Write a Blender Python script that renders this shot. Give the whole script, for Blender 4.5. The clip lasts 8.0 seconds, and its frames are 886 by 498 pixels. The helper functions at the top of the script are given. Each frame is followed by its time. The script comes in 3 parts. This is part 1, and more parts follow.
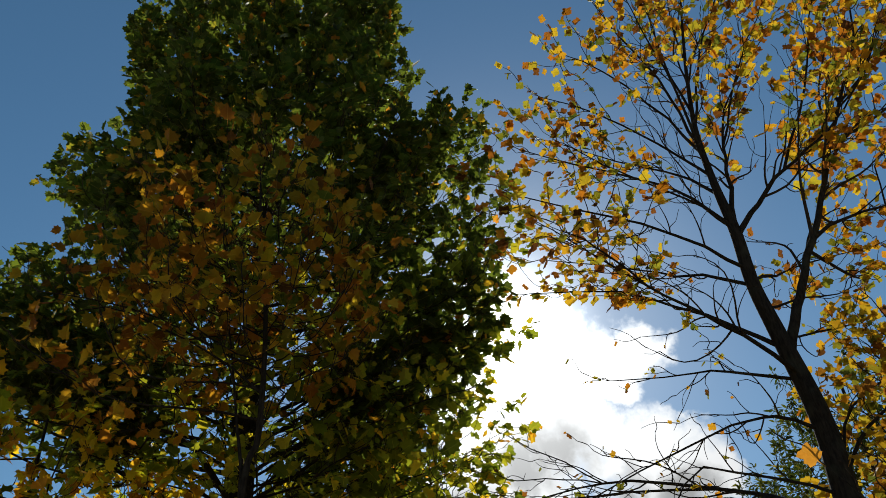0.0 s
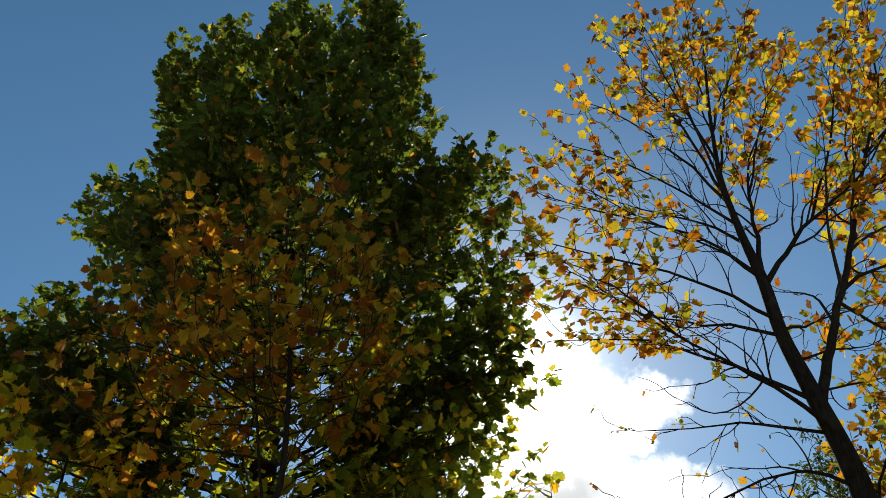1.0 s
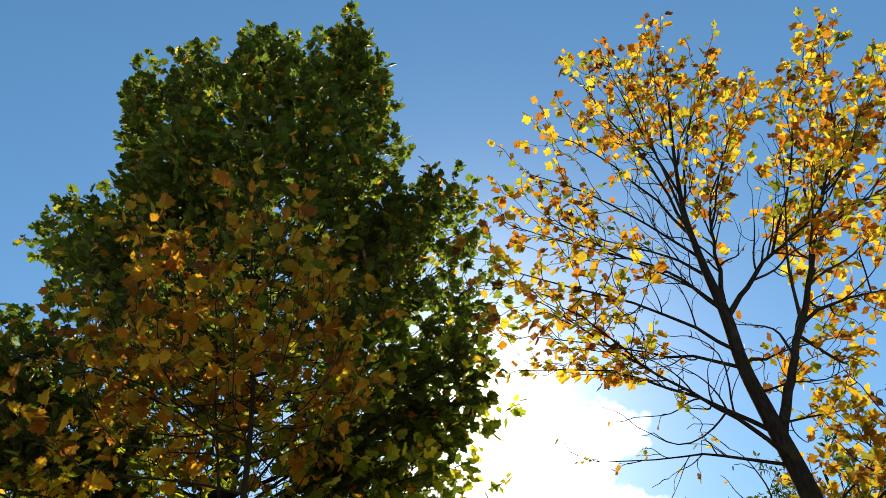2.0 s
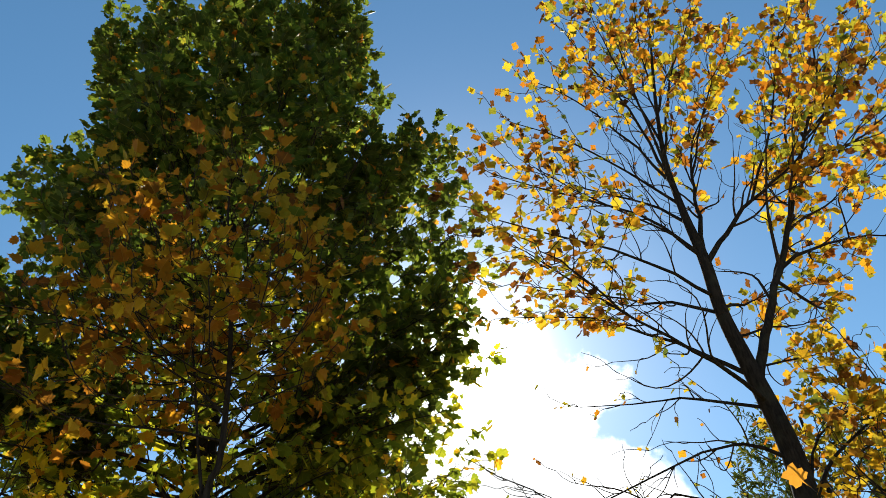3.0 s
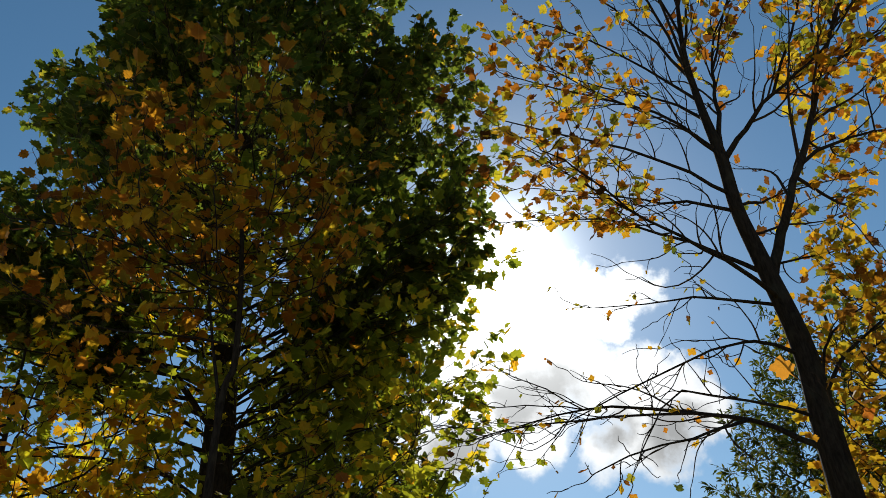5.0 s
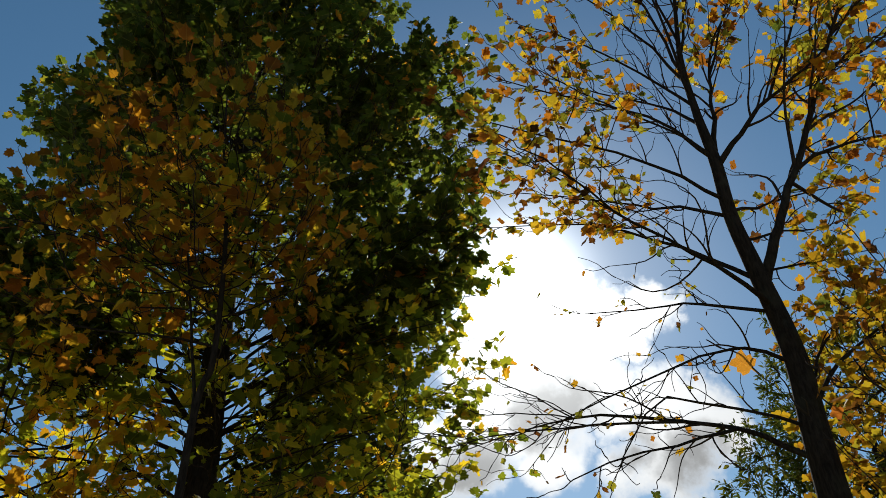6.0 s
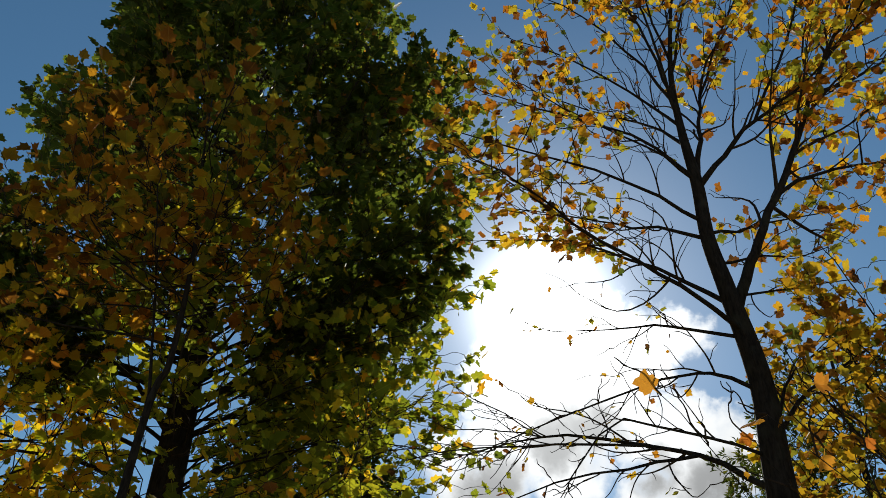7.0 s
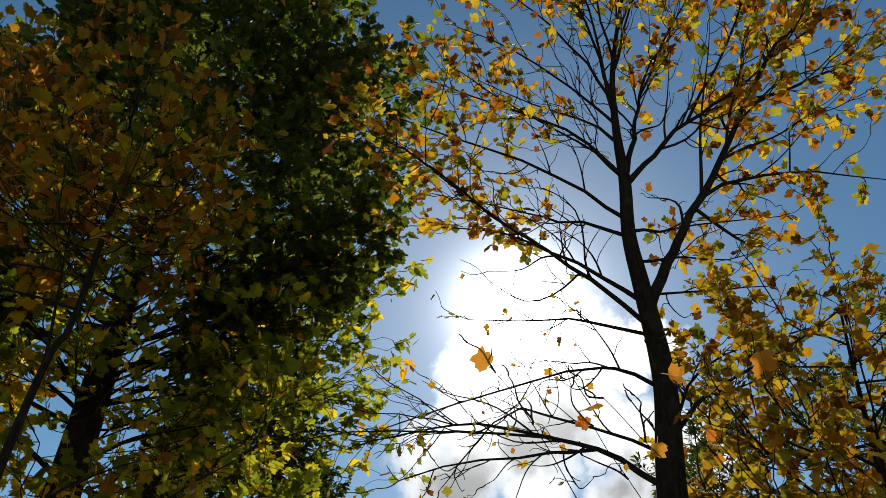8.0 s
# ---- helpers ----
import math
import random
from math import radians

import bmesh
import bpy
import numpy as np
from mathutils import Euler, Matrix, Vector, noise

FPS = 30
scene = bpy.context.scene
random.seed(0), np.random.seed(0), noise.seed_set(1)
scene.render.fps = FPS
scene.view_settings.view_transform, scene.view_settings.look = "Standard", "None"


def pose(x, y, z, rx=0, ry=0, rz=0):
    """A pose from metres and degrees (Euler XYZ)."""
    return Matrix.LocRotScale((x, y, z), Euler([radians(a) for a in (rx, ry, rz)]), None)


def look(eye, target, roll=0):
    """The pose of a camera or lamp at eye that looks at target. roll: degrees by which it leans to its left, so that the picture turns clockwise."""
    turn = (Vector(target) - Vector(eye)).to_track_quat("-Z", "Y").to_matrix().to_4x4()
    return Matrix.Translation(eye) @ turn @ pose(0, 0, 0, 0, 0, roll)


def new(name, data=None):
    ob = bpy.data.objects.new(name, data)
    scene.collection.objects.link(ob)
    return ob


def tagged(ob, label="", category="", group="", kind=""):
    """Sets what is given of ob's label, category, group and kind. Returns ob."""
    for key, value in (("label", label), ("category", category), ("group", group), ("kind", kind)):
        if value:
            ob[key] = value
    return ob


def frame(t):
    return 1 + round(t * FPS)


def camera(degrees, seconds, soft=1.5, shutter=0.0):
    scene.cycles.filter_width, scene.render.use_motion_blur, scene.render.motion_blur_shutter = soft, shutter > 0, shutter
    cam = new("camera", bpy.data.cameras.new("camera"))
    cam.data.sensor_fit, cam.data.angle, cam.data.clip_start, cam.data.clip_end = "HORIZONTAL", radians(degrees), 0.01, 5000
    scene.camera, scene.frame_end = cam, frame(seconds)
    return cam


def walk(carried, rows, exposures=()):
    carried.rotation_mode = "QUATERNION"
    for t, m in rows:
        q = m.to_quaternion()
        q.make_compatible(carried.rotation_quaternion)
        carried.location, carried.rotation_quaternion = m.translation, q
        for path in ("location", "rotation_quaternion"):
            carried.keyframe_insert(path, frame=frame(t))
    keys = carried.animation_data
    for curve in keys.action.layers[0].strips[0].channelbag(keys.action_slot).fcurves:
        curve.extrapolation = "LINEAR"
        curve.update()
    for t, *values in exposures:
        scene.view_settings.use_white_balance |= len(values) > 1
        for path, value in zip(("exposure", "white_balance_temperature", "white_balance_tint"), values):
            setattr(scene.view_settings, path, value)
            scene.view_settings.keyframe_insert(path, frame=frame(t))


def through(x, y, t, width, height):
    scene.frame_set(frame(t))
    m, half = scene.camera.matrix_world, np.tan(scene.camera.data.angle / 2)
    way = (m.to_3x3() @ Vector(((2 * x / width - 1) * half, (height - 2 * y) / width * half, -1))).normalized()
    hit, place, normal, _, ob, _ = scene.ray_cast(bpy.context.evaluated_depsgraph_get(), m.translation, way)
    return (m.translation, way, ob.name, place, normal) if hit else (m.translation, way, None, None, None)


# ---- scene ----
cam = camera(58.0, 8.0, soft=0.72)
METRES, EYE, TILT, LEAN, TURN = 1.7, 1.5, 40.0, 2.5, 0.0
ROWS = [
    (0.0, 0.0, 0.0, 0.0, 0.0, 0.0, -0.0),
    (0.5, -0.023, 0.0005, 0.0029, 0.78, 1.31, -0.49),
    (1.0, -0.0575, 0.0051, 0.0003, 0.96, 3.2, -0.91),
    (2.5, -0.0864, 0.0272, -0.0213, -3.0, 5.61, -1.67),
    (3.0, -0.0559, 0.0456, -0.0474, -2.93, 2.28, -1.3),
    (3.5, -0.0299, 0.0473, -0.0514, -2.5, 0.33, -0.57),
    (4.0, -0.0212, 0.0514, -0.0552, -1.75, -2.43, -0.23),
    (4.5, 0.0073, 0.0553, -0.0558, -1.04, -4.32, 0.06),
    (6.0, 0.2037, 0.1061, -0.1316, 0.8, -3.09, -0.37),
    (6.5, 0.3024, 0.1349, -0.1586, 2.01, -2.0, -0.76),
    (7.0, 0.462, 0.1366, -0.1463, 2.89, -2.03, -2.71),
    (7.5, 0.6071, 0.1358, -0.1522, 2.34, -2.31, -4.75),
    (8.0, 0.7433, 0.1617, -0.1785, 1.74, -2.26, -6.26),
]
EXPOSURES = [(0.0, -0.2), (0.5, -0.2), (1.0, 0.1), (2.5, 0.95), (3.0, 0.7), (3.5, 0.29), (4.0, 0.2), (4.5, 0.09), (6.0, -0.2), (6.5, -0.2), (8.0, -0.2)]
walk(cam, [(t, pose(0, 0, EYE, TILT, LEAN, TURN) @ pose(METRES * x, METRES * y, METRES * z, 90 + pitch, roll, yaw)) for t, x, y, z, yaw, pitch, roll in ROWS],
     exposures=[(t, stops, 6500, 6) for t, stops in EXPOSURES])

# ---- sky and sun ----
SUN_EL, SUN_AZ = radians(33.7), radians(7.0)
SUN_WAY = Vector((math.sin(SUN_AZ) * math.cos(SUN_EL), math.cos(SUN_AZ) * math.cos(SUN_EL), math.sin(SUN_EL)))

CLOUDS = [  # azimuth, elevation, half width, in degrees
    (8.0, 31.5, 4.6), (4.5, 29.0, 4.0), (11.5, 29.5, 3.4), (11.0, 33.0, 2.6), (9.5, 26.6, 4.2), (5.5, 25.0, 4.0), (13.0, 25.0, 2.8), (17.0, 23.8, 3.2), (20.2, 22.8, 2.7),
    (17.5, 20.8, 3.2), (14.3, 20.5, 2.8), (14.0, 30.6, 3.0), (17.8, 31.0, 2.2), (15.6, 28.3, 1.7), (1.5, 22.5, 4.0), (8.5, 22.6, 3.0)]
CLOUD_BELLIES = [(9.8, 25.3, 2.9), (7.0, 24.2, 2.0), (14.5, 22.0, 1.8), (2.5, 21.0, 2.8), (18.5, 20.6, 2.2)]  # their shaded undersides


class Nodes:
    """Short hand for building one node tree."""

    def __init__(self, tree):
        self.tree = tree
        tree.nodes.clear()

    def add(self, kind, **inputs):
        node = self.tree.nodes.new(kind)
        for key, value in inputs.items():
            key = int(key[1:]) if key[0] == "i" and key[1:].isdigit() else key.replace("_", " ")
            if isinstance(value, bpy.types.NodeSocket):
                self.tree.links.new(value, node.inputs[key])
            else:
                node.inputs[key].default_value = value
        return node

    def math(self, op, a, b=0.0, clamp=False):
        node = self.add("ShaderNodeMath", i0=a, i1=b)
        node.operation, node.use_clamp = op, clamp
        return node.outputs[0]

    def vec(self, op, a, b=(0, 0, 0)):
        node = self.add("ShaderNodeVectorMath", i0=a, i1=b)
        node.operation = op
        return node.outputs["Value" if op == "DOT_PRODUCT" else "Vector"]

    def mix(self, f, a, b, blend="MIX"):
        node = self.add("ShaderNodeMix", i0=f, i6=a, i7=b)
        node.data_type, node.blend_type = "RGBA", blend
        return node.outputs[2]

    def soft(self, value, low, high, to_low=0.0, to_high=1.0):
        """A smooth step of value from low to high."""
        node = self.add("ShaderNodeMapRange", Value=value, i1=low, i2=high, i3=to_low, i4=to_high)
        node.interpolation_type = "SMOOTHSTEP"
        return node.outputs[0]

    def ramp(self, f, stops, interpolation="LINEAR"):
        node = self.add("ShaderNodeValToRGB", i0=f)
        node.color_ramp.interpolation = interpolation
        while len(node.color_ramp.elements) < len(stops):
            node.color_ramp.elements.new(0.5)
        for e, (place, colour) in zip(node.color_ramp.elements, stops):
            e.position = place
            e.color = (*colour, 1) if len(colour) == 3 else colour
        return node.outputs[0]

    def noise(self, vector, scale, detail=3.0, rough=0.55):
        return self.add("ShaderNodeTexNoise", Vector=vector, Scale=scale, Detail=detail, Roughness=rough).outputs["Fac"]


def make_world():
    world = bpy.data.worlds.new("sky")
    world.use_nodes = True
    n = Nodes(world.node_tree)
    way = n.add("ShaderNodeTexCoord").outputs["Generated"]
    air = n.add("ShaderNodeTexSky")
    air.sky_type, air.sun_disc, air.sun_elevation, air.sun_rotation = "NISHITA", False, SUN_EL, SUN_AZ
    air.altitude, air.air_density, air.dust_density, air.ozone_density = 1200.0, 1.0, 0.25, 0.3
    sky = air.outputs[0]
    # fair-weather cumulus: billows of a few degrees across, and a low bank all round the horizon
    near = n.math("MAXIMUM", n.vec("DOT_PRODUCT", way, tuple(SUN_WAY)), 0.0)
    height = n.add("ShaderNodeSeparateXYZ", Vector=way).outputs[2]
    body = n.soft(height, 0.16, 0.34, 0.62, 0.0)
    swirl = n.add("ShaderNodeTexNoise", Vector=way, Scale=16.0, Detail=5.0, Roughness=0.6).outputs["Color"]
    bent = n.vec("ADD", way, n.vec("MULTIPLY", n.vec("SUBTRACT", swirl, (0.5, 0.5, 0.5)), (0.075, 0.075, 0.075)))
    for az, el, size in CLOUDS:
        az, el = radians(az), radians(el)
        to = (math.sin(az) * math.cos(el), math.cos(az) * math.cos(el), math.sin(el))
        puff = n.soft(n.vec("DOT_PRODUCT", n.vec("NORMALIZE", bent), to), math.cos(radians(size * 1.25)), math.cos(radians(size * 0.25)))
        body = n.math("MAXIMUM", body, puff)
    billow = n.noise(way, 17.0, 7.0, 0.55)
    dense = n.math("ADD", body, n.math("MULTIPLY", n.math("MULTIPLY", n.math("SUBTRACT", billow, 0.5), 2.0), n.math("MULTIPLY", body, 3.0, clamp=True)))
    cover = n.soft(dense, 0.1, 0.95)
    shade = 0.0
    for az, el, size in CLOUD_BELLIES:
        az, el = radians(az), radians(el)
        to = (math.sin(az) * math.cos(el), math.cos(az) * math.cos(el), math.sin(el))
        shade = n.math("MAXIMUM", shade, n.soft(n.vec("DOT_PRODUCT", n.vec("NORMALIZE", bent), to), math.cos(radians(size * 1.2)), math.cos(radians(size * 0.3))))
    thick = n.math("MULTIPLY", shade, n.soft(dense, 0.45, 1.0))
    shine = n.math("ADD", n.math("MULTIPLY", n.math("POWER", near, 220.0), 16.0), n.math("MULTIPLY", n.math("POWER", near, 30.0), 7.0))
    bright = n.math("ADD", 8.0, shine)
    bright = n.math("MULTIPLY", bright, n.math("SUBTRACT", 1.0, n.math("MULTIPLY", thick, 0.6)))
    cloud = n.add("ShaderNodeCombineXYZ", X=bright, Y=bright, Z=n.math("MULTIPLY", bright, 1.03)).outputs[0]
    # glow painted in the sky round the sun: glare, as through thin vapour
    sun_glow = n.math("ADD", n.math("MULTIPLY", n.math("POWER", near, 500.0), 35.0), n.math("MULTIPLY", n.math("POWER", near, 60.0), 3.2))
    sun_glow = n.add("ShaderNodeCombineXYZ", X=sun_glow, Y=sun_glow, Z=sun_glow).outputs[0]
    sky = n.add("ShaderNodeHueSaturation", Hue=0.491, Saturation=1.22, Value=1.03, Color=sky).outputs[0]
    total = n.mix(1.0, n.mix(cover, sky, cloud), sun_glow, "ADD")
    n.add("ShaderNodeOutputWorld", Surface=n.add("ShaderNodeBackground", Color=total, Strength=0.1).outputs[0])
    scene.world = world


make_world()
lamp = bpy.data.lights.new("sun", "SUN")
lamp.energy, lamp.angle, lamp.color = 4.8, radians(0.53), (1.0, 0.95, 0.86)
sun = new("sun", lamp)
sun.matrix_world = look(SUN_WAY * 60, (0, 0, 0))


# ---- materials ----
def material(name):
    m = bpy.data.materials.new(name)
    m.use_nodes = True
    return m, Nodes(m.node_tree)


def leaf_material(name, stops, gloss=0.6, through=0.6, lit_by=(1.5, 1.45, 0.6, 1), sheen=0.12):
    """Thin leaf: every leaf takes its own colour, with blotches, a pale midrib, and light that comes through the blade."""
    m, n = material(name)
    dice = n.math("FRACT", n.math("ADD", n.add("ShaderNodeObjectInfo").outputs["Random"], n.add("ShaderNodeNewGeometry").outputs["Random Per Island"]))
    where = n.add("ShaderNodeTexCoord")
    blotch = n.noise(n.add("ShaderNodeNewGeometry").outputs["Position"], 9.0, 4.0, 0.7)
    fine = n.noise(n.add("ShaderNodeNewGeometry").outputs["Position"], 90.0, 3.0, 0.6)
    pick = n.math("ADD", dice, n.math("MULTIPLY", n.math("SUBTRACT", blotch, 0.5), 0.35), clamp=True)
    colour = n.ramp(pick, stops)
    colour = n.mix(n.math("MULTIPLY", fine, 0.5), colour, n.mix(1.0, colour, (0.62, 0.5, 0.4, 1), "MULTIPLY"))
    uv = n.add("ShaderNodeSeparateXYZ", Vector=where.outputs["UV"])
    rib = n.math("LESS_THAN", n.math("ABSOLUTE", n.math("SUBTRACT", uv.outputs[0], 0.5)), 0.012)
    colour = n.mix(n.math("MULTIPLY", rib, 0.25), colour, (0.45, 0.36, 0.12, 1))
    bump = n.add("ShaderNodeBump", Strength=0.25, Distance=0.004, Height=fine).outputs[0]
    face = n.add("ShaderNodeBsdfPrincipled", Base_Color=colour, Roughness=gloss, Specular_IOR_Level=sheen, Normal=bump)
    lit = n.mix(1.0, colour, lit_by, "MULTIPLY")
    glow = n.add("ShaderNodeBsdfTranslucent", Color=lit)
    both = n.add("ShaderNodeMixShader", i0=through, i1=face.outputs[0], i2=glow.outputs[0])
    n.add("ShaderNodeOutputMaterial", Surface=both.outputs[0])
    return m


def bark_material(name, dark, pale):
    m, n = material(name)
    where = n.add("ShaderNodeNewGeometry").outputs["Position"]
    long = n.vec("MULTIPLY", where, (1, 1, 0.22))
    ridges = n.noise(long, 55.0, 5.0, 0.65)
    patch = n.noise(where, 6.0, 3.0)
    colour = n.mix(n.ramp(ridges, [(0.35, (0, 0, 0)), (0.65, (1, 1, 1))]), dark, pale)
    colour = n.mix(n.ramp(patch, [(0.55, (0, 0, 0)), (0.75, (0.5, 0.5, 0.5))]), colour, (0.045, 0.048, 0.035, 1))
    bump = n.add("ShaderNodeBump", Strength=0.7, Distance=0.012, Height=ridges).outputs[0]
    n.add("ShaderNodeOutputMaterial", Surface=n.add("ShaderNodeBsdfPrincipled", Base_Color=colour, Roughness=0.95, Specular_IOR_Level=0.08, Normal=bump).outputs[0])
    return m


def grass_material():
    m, n = material("lawn")
    where = n.add("ShaderNodeNewGeometry").outputs["Position"]
    grass = n.mix(n.noise(where, 0.6, 5.0), (0.04, 0.07, 0.018, 1), (0.10, 0.11, 0.035, 1))
    # bright fallen leaves added to the unseen ground to bounce light into the crowns
    spots = n.add("ShaderNodeTexVoronoi", Vector=where, Scale=11.0)
    bounce_litter = n.ramp(n.math("FRACT", n.math("MULTIPLY", n.add("ShaderNodeSeparateColor", Color=spots.outputs["Color"]).outputs[0], 7.0)),
                    [(0.0, (0.22, 0.10, 0.03)), (0.4, (0.48, 0.30, 0.06)), (0.75, (0.60, 0.44, 0.10)), (1.0, (0.34, 0.20, 0.06))])
    strewn = n.ramp(n.math("ADD", n.math("MULTIPLY", n.noise(where, 0.35, 3.0), 0.8), n.math("MULTIPLY", n.noise(where, 16.0, 2.0), 0.35)), [(0.44, (0, 0, 0)), (0.50, (1, 1, 1))])
    colour = n.mix(strewn, grass, bounce_litter)
    bump = n.add("ShaderNodeBump", Strength=0.8, Distance=0.05, Height=n.noise(where, 45.0, 4.0)).outputs[0]
    n.add("ShaderNodeOutputMaterial", Surface=n.add("ShaderNodeBsdfPrincipled", Base_Color=colour, Roughness=0.95, Normal=bump).outputs[0])
    return m


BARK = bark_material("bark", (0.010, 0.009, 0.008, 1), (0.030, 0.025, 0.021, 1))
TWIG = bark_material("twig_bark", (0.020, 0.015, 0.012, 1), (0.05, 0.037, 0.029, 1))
GREEN = leaf_material("green_leaf", [(0.0, (0.030, 0.038, 0.015)), (0.5, (0.042, 0.058, 0.018)), (0.88, (0.064, 0.085, 0.024)), (0.965, (0.18, 0.15, 0.03)), (1.0, (0.34, 0.13, 0.03))], lit_by=(3.2, 3.25, 1.1, 1), through=0.6, gloss=0.55, sheen=0.14)
PALE = leaf_material("paling_leaf", [(0.0, (0.05, 0.07, 0.016)), (0.4, (0.10, 0.125, 0.022)), (0.75, (0.19, 0.19, 0.03)), (0.92, (0.36, 0.28, 0.035)), (1.0, (0.42, 0.2, 0.03))], lit_by=(2.9, 2.8, 0.9, 1), through=0.68)
GOLD = leaf_material("gold_leaf", [(0.0, (0.07, 0.035, 0.02)), (0.1, (0.19, 0.07, 0.025)), (0.28, (0.48, 0.18, 0.025)), (0.46, (0.62, 0.36, 0.035)), (0.68, (0.62, 0.47, 0.05)), (0.84, (0.36, 0.35, 0.05)), (1.0, (0.08, 0.12, 0.03))], lit_by=(1.25, 1.18, 0.6, 1))
RUSSET = leaf_material("russet_leaf", [(0.0, (0.09, 0.045, 0.018)), (0.2, (0.24, 0.095, 0.022)), (0.45, (0.30, 0.155, 0.026)), (0.72, (0.31, 0.22, 0.032)), (0.9, (0.18, 0.16, 0.03)), (1.0, (0.07, 0.085, 0.02))], lit_by=(2.1, 1.95, 0.7, 1), through=0.68)
YELLOW = leaf_material("yellow_leaf", [(0.0, (0.15, 0.065, 0.02)), (0.22, (0.38, 0.19, 0.025)), (0.45, (0.52, 0.33, 0.03)), (0.68, (0.46, 0.36, 0.04)), (0.85, (0.28, 0.27, 0.04)), (1.0, (0.10, 0.13, 0.03))], lit_by=(1.25, 1.16, 0.6, 1))
LIME = leaf_material("lime_leaf", [(0.0, (0.24, 0.10, 0.02)), (0.2, (0.40, 0.23, 0.03)), (0.5, (0.44, 0.35, 0.035)), (0.8, (0.26, 0.29, 0.035)), (1.0, (0.09, 0.12, 0.02))], lit_by=(2.2, 2.1, 0.6, 1), through=0.7)
ORANGE = leaf_material("orange_leaf", [(0.0, (0.40, 0.09, 0.035)), (0.4, (0.58, 0.22, 0.04)), (0.8, (0.62, 0.32, 0.05)), (1.0, (0.58, 0.27, 0.045))], lit_by=(1.2, 1.05, 0.7, 1))
OLIVE = leaf_material("olive_leaf", [(0.0, (0.022, 0.038, 0.012)), (0.7, (0.045, 0.07, 0.018)), (1.0, (0.14, 0.13, 0.03))], through=0.5)


# ---- building helpers ----
def link_mesh(name, verts, faces, mat, parent, label="", uvs=None, smooth=True):
    me = bpy.data.meshes.new(name)
    me.from_pydata(np.asarray(verts).tolist(), [], faces)
    if uvs is not None:
        layer = me.uv_layers.new(name="leaf")
        index = np.empty(len(me.loops), dtype=np.int32)
        me.loops.foreach_get("vertex_index", index)
        layer.data.foreach_set("uv", np.asarray(uvs, dtype=np.float32)[index].ravel())
    if smooth:
        me.polygons.foreach_set("use_smooth", [True] * len(me.polygons))
    me.materials.append(mat)
    me.update()
    ob = new(name, me)
    ob.parent = parent
    return tagged(ob, label)


def unit(v):
    return v / max(np.linalg.norm(v), 1e-9)


def tube(points, radii, sides):
    """Verts and faces of a tapered tube along points, closed at its tip."""
    points, radii = np.asarray(points), np.asarray(radii)
    way = np.gradient(points, axis=0)
    way /= np.linalg.norm(way, axis=1)[:, None] + 1e-9
    mean = unit(points[-1] - points[0])
    ref = np.eye(3)[np.argmin(np.abs(mean))]
    a = np.cross(way, ref)
    a /= np.linalg.norm(a, axis=1)[:, None] + 1e-9
    b = np.cross(way, a)
    ang = np.arange(sides) * 2 * math.pi / sides
    ring = a[:, None, :] * np.cos(ang)[None, :, None] + b[:, None, :] * np.sin(ang)[None, :, None]
    verts = (points[:, None, :] + ring * radii[:, None, None]).reshape(-1, 3)
    faces = []
    for i in range(len(points) - 1):
        for j in range(sides):
            k = (j + 1) % sides
            faces.append((i * sides + j, i * sides + k, (i + 1) * sides + k, (i + 1) * sides + j))
    faces.append(tuple(range((len(points) - 1) * sides, len(points) * sides)))
    return verts, faces


def joined(pieces):
    verts, faces, base = [], [], 0
    for v, f in pieces:
        verts.append(v)
        faces.extend([tuple(i + base for i in face) for face in f])
        base += len(v)
    return np.concatenate(verts), faces


def crooked(rng, start, end, arch, steps, wobble):
    """A bough from start to end that rises by arch in its middle and wanders a little."""
    s = np.linspace(0, 1, steps)[:, None]
    line = start + (end - start) * s
    line[:, 2] += arch * np.sin(math.pi * s[:, 0])
    span = np.linalg.norm(end - start)
    bend = sum(np.sin(k * math.pi * s) * rng.normal(0, 1.0 / k, 3) for k in (1, 2, 3))
    return line + bend * wobble * span * 0.6


def smooth_line(knots, n):
    """n points of a soft curve through the knots."""
    k = np.concatenate([[2 * knots[0] - knots[1]], knots, [2 * knots[-1] - knots[-2]]])
    out = []
    for t in np.linspace(0, len(knots) - 1, n):
        i = min(int(t), len(knots) - 2)
        u = t - i
        p0, p1, p2, p3 = k[i:i + 4]
        out.append(0.5 * (2 * p1 + (p2 - p0) * u + (2 * p0 - 5 * p1 + 4 * p2 - p3) * u * u + (3 * p1 - p0 - 3 * p2 + p3) * u ** 3))
    return np.array(out)


TULIP = [(0.03, 0.0), (0.22, -0.05), (0.50, 0.08), (0.44, 0.24), (0.51, 0.41), (0.35, 0.52), (0.40, 0.66), (0.47, 0.86), (0.20, 0.93), (0.0, 0.84)]
MAPLE = [(0.03, 0.0), (0.25, -0.08), (0.30, 0.06), (0.57, 0.15), (0.47, 0.30), (0.60, 0.58), (0.42, 0.55), (0.32, 0.60), (0.30, 0.80), (0.16, 0.77), (0.0, 1.0)]
BROAD = [(0.03, 0.0), (0.33, -0.05), (0.52, 0.16), (0.40, 0.36), (0.55, 0.62), (0.29, 0.64), (0.23, 0.92), (0.0, 0.86)]
NARROW = [(0.02, 0.0), (0.13, 0.15), (0.20, 0.4), (0.14, 0.7), (0.0, 1.0)]
OVATE = [(0.02, 0.0), (0.26, 0.12), (0.33, 0.36), (0.22, 0.72), (0.0, 1.0)]


